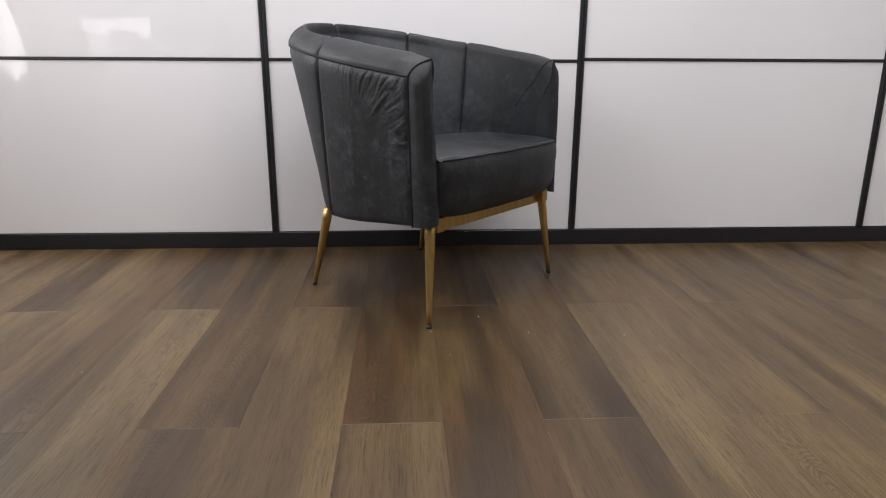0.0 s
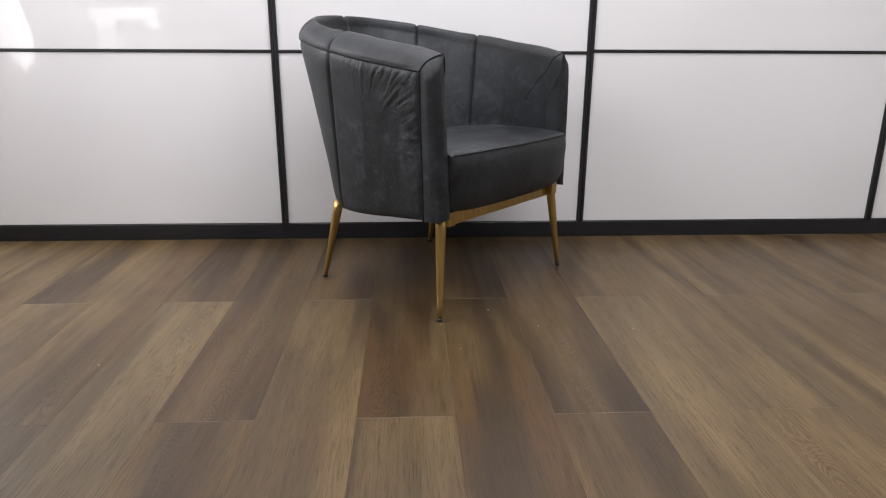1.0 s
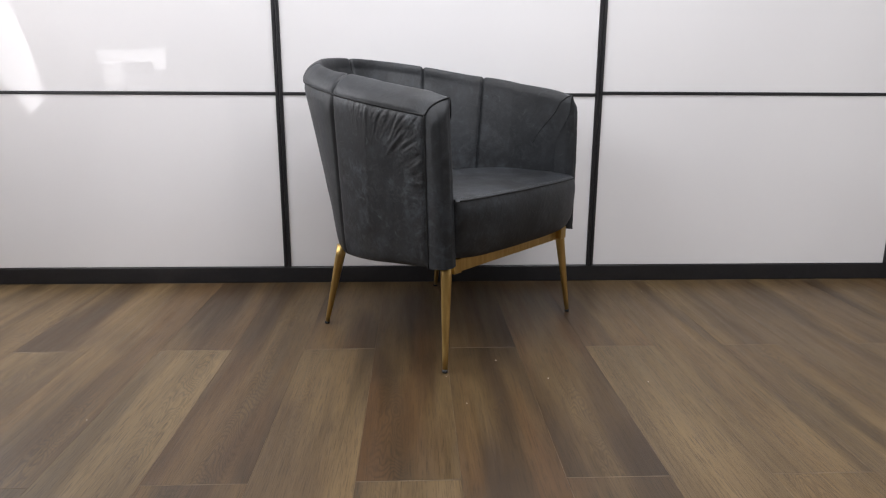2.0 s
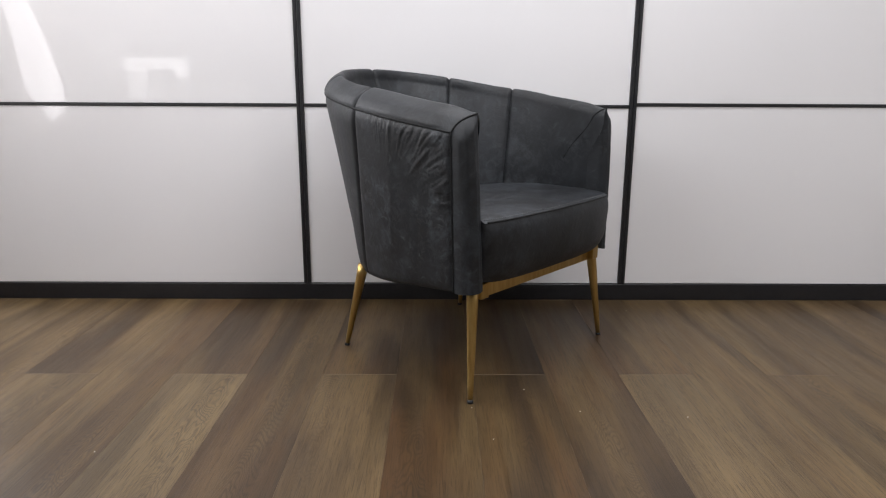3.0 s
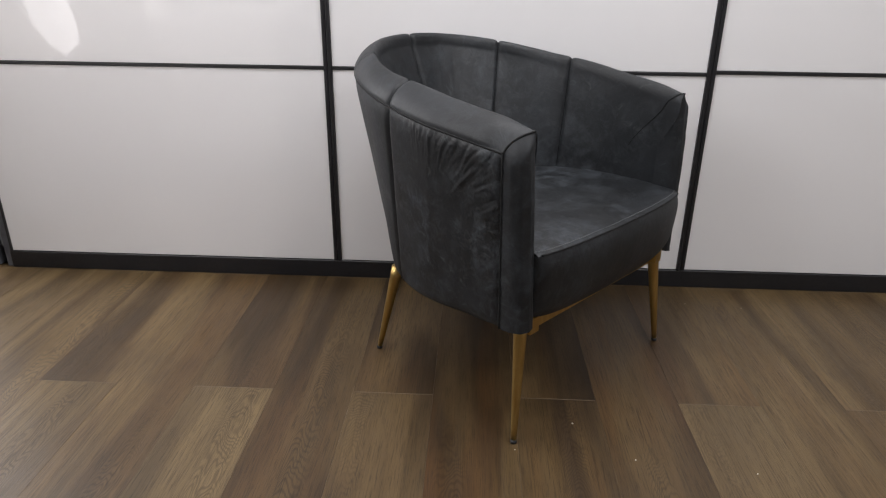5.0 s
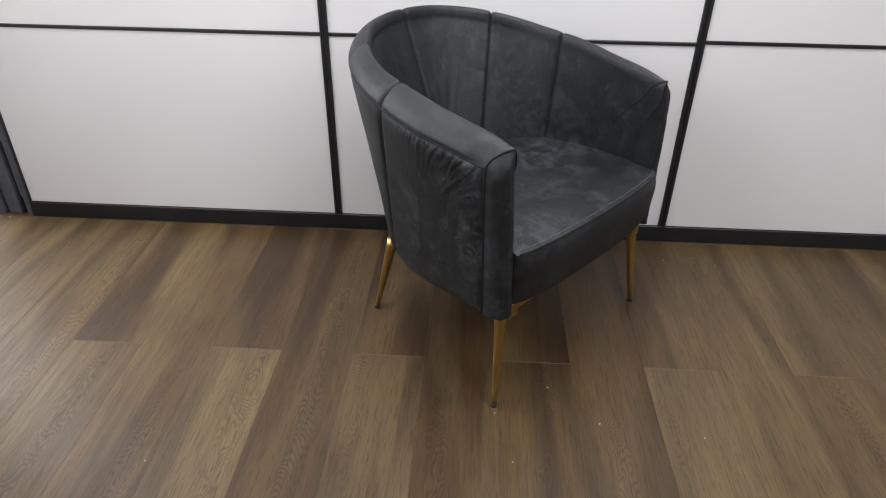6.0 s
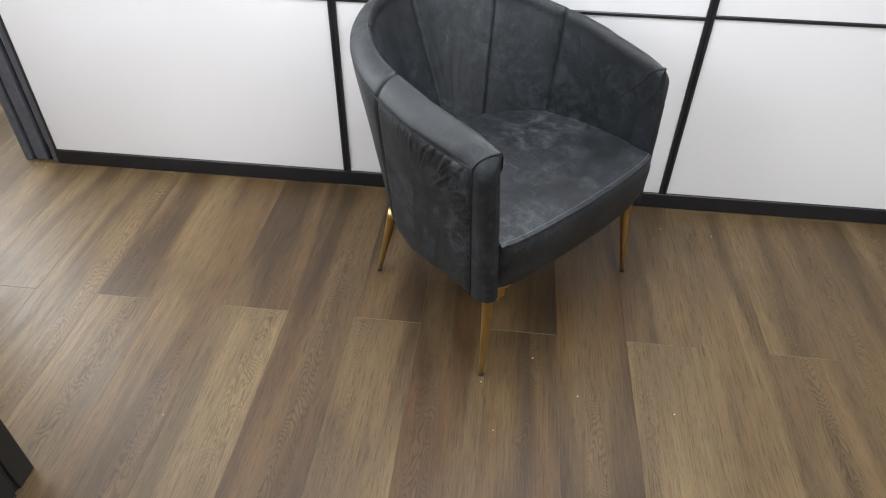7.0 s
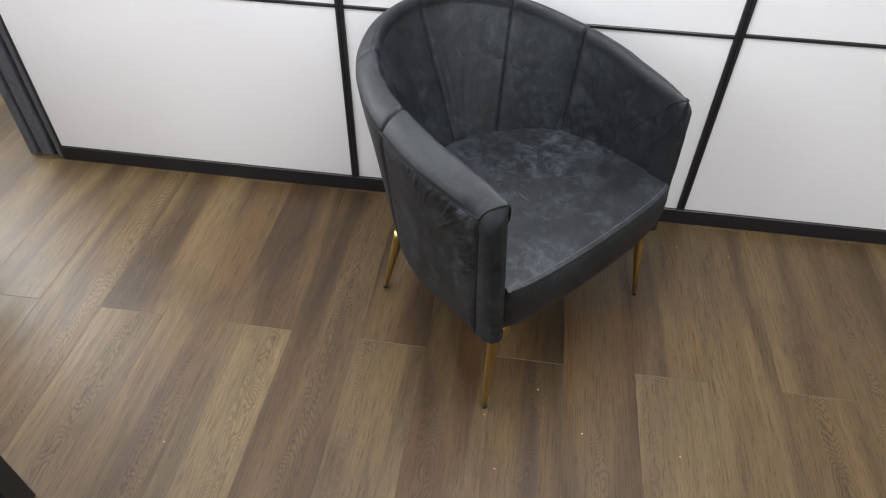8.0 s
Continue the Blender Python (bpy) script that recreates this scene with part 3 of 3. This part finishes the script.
def reflected_glow():
    """Added glowing bar and upright that make the bright L-shape in the glass."""
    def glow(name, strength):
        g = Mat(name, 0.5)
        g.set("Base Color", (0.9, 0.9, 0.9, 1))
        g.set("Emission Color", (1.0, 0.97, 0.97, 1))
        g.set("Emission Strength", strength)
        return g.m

    b = tagged(new("reflected_glow_shape"), "added glowing white L-shape for the bright reflection in the wardrobe glass", "lamp")
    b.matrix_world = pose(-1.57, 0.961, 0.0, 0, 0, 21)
    # both parts glow only to give the reflection its brightness
    bright, soft = glow("glow_bar_white", 3.2), glow("glow_upright_white", 2.2)
    boxpart("bar", (-0.21, 0.150, -0.03, 0.03, 0.785, 0.845), bright, b, 0.004, label="glowing white bar of the added L-shape")
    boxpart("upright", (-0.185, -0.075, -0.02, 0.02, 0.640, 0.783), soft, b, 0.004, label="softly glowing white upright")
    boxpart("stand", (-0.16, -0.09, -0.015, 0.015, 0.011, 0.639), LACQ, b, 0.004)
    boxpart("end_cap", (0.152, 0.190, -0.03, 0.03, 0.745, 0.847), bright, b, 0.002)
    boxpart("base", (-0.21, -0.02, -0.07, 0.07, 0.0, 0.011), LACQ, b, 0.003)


# gap outline fitted to the bright reflection, wider above to light the floor
GAP_Z = (0.0, 0.545, 0.605, 0.68, 0.91, 1.16, 1.32, 2.5)
GAP_LOW = (1.58, 1.58, 1.425, 1.455, 1.575, 1.74, 1.45, 1.42)
GAP_HIGH = (1.58, 1.58, 1.665, 1.755, 1.805, 1.905, 2.03, 2.04)


def drapes():
    """Two heavy drapes added before the tall window; their slanting gap shapes its reflection."""
    for name, far, edge, turn in (("drape", 1.32, GAP_LOW, 1), ("drape", 2.10, GAP_HIGH, -1)):
        bm = bmesh.new()

        def cloth(a, b, far=far, edge=edge, turn=turn):
            z = 0.012 + (ROOM_H - 0.03) * b
            y = far + (float(np.interp(z, GAP_Z, edge)) - far) * a
            x = WIN_X + 0.026 + 0.010 * math.sin(a * 23 + turn) + 0.004 * noise.noise((a * 4, b * 9, turn)) + 0.006 * turn
            return Vector((x, y, z))

        surface(bm, cloth, 48, 120)
        bmesh.ops.solidify(bm, geom=bm.faces[:], thickness=0.0025)
        tagged(part(name, bm, CLOTH), "off-white heavy drape added out of view to shape the bright window reflection", "curtain", "drapes at the side window")


def crumbs():
    rng = random.Random(4)
    bm = bmesh.new()
    for x, y in ((-0.748, 1.483), (0.527, 2.354), (0.683, 2.336), (0.124, 1.765), (0.235, 1.655), (0.464, 1.629), (-0.004, 1.672), (0.034, 1.533), (-1.60, 2.437), (-1.645, 2.455)):
        r = rng.uniform(0.0009, 0.0017)
        bmesh.ops.create_icosphere(bm, subdivisions=1, radius=r, matrix=pose(x, y, r * 0.5, 0, 0, rng.uniform(0, 180)) @ Matrix.Diagonal((1.5, 1, 0.6, 1)))
    tagged(part("crumbs", bm, GRIT, smooth=False), "tiny pale crumbs scattered on the plank floor", "crumbs", kind="stuff")


# ---- floor planks ----
PW, PL = 0.1845, 1.22
# (row, place in the row): how pale and how warm single planks are
# left rows are also paler for the light on the floor there
TONES = {(-4, 3): (0.95, 0.0), (2, 3): (0.95, 0.2), (0, 3): (0.05, 0.8), (-1, 4): (0.10, 1.0), (-1, 3): (0.35, 0.5), (1, 4): (0.10, 0.8), (1, 3): (0.25, 0.6),
         (-2, 3): (0.50, 0.3), (-3, 4): (0.1, 0.5), (-3, 3): (0.1, 0.7), (3, 4): (0.45, 0.3), (3, 3): (0.55, 0.3), (-4, 4): (0.15, 0.5), (-5, 4): (0.20, 0.5),
         (-6, 4): (0.25, 0.2), (-7, 4): (0.35, 0.1), (4, 3): (0.55, 0.5), (4, 4): (0.5, 0.3), (-5, 3): (0.35, 0.1), (-6, 3): (0.45, 0.3), (5, 4): (0.5, 0.4),
         (0, 4): (0.05, 0.5), (2, 4): (0.2, 0.5), (-2, 4): (0.10, 0.4), (-7, 3): (0.6, 0.1), (-8, 3): (0.7, 0.0), (-8, 4): (0.5, 0.0)}

# darkening by row: darker plank tones plus shade painted round the armchair
TONE_AND_SHADE = {-4: 0.15, -3: 0.45, -2: 0.35, -1: 0.95, 0: 0.9, 1: 0.8, 2: 0.40, 3: 0.35, 4: 0.15, 5: 0.1}


def planks():
    floor = bpy.data.objects["floor"]
    rng = random.Random(11)
    meshes = {}

    def mesh(length):
        key = round(length, 3)
        if key in meshes:
            return meshes[key]
        bm = bmesh.new()
        w, h, e = PW / 2 - 0.0001, length / 2 - 0.0003, 0.0007
        lower = [bm.verts.new((sx * w, sy * h, -0.0038)) for sx, sy in ((-1, -1), (1, -1), (1, 1), (-1, 1))]
        mid = [bm.verts.new((sx * w, sy * h, -0.0005)) for sx, sy in ((-1, -1), (1, -1), (1, 1), (-1, 1))]
        top = [bm.verts.new((sx * (w - 0.4 * e), sy * (h - e), 0.0)) for sx, sy in ((-1, -1), (1, -1), (1, 1), (-1, 1))]
        bm.faces.new(top)
        for k in range(4):
            n = (k + 1) % 4
            bm.faces.new((lower[k], lower[n], mid[n], mid[k])).material_index = 1 + k % 2
            bm.faces.new((mid[k], mid[n], top[n], top[k])).material_index = 1 + k % 2
        me = bpy.data.meshes.new("plank")
        bm.to_mesh(me)
        bm.free()
        me.materials.append(OAK)
        me.materials.append(EDGE)
        me.materials.append(LONG_EDGE)
        meshes[key] = me
        return me

    for i in range(-15, 16):
        x = 0.003 + PW * (i + 0.5)
        end = ROOM_F if x < -1.70 else DOOR_Y + 0.02
        start = (1.243 if i % 2 else 1.853) - 4 * PL
        for k in range(7):
            y0, y1 = max(ROOM_B, start + k * PL), min(end, start + (k + 1) * PL)
            if y1 - y0 < 0.005:
                continue
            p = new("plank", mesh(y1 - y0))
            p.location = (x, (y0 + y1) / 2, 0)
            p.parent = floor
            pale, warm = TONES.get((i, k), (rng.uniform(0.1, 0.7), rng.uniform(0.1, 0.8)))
            p.color = (pale, warm, TONE_AND_SHADE.get(i, 0.0) * (1 - pale), 1)


room()
window_wall()
# unseen side window, set above what the wardrobe glass mirrors
window("window_1", pose(WIN_X - 0.065, 0.65, 1.9, 0, 0, 90), 1.30, 1.0, "wide white-framed side window, assumed out of view, letting in daylight")
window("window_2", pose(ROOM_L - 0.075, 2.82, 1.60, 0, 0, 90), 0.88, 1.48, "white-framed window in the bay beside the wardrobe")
window("window_3", pose(WIN_X - 0.075, 1.70, 1.40, 0, 0, 90), 0.68, 1.80, "tall white-framed window added behind drapes for their bright reflection", 0.01, False)
wardrobe()
armchair()
sideboard()
reflected_glow()
drapes()
added_ceiling_lamps()
crumbs()
planks()
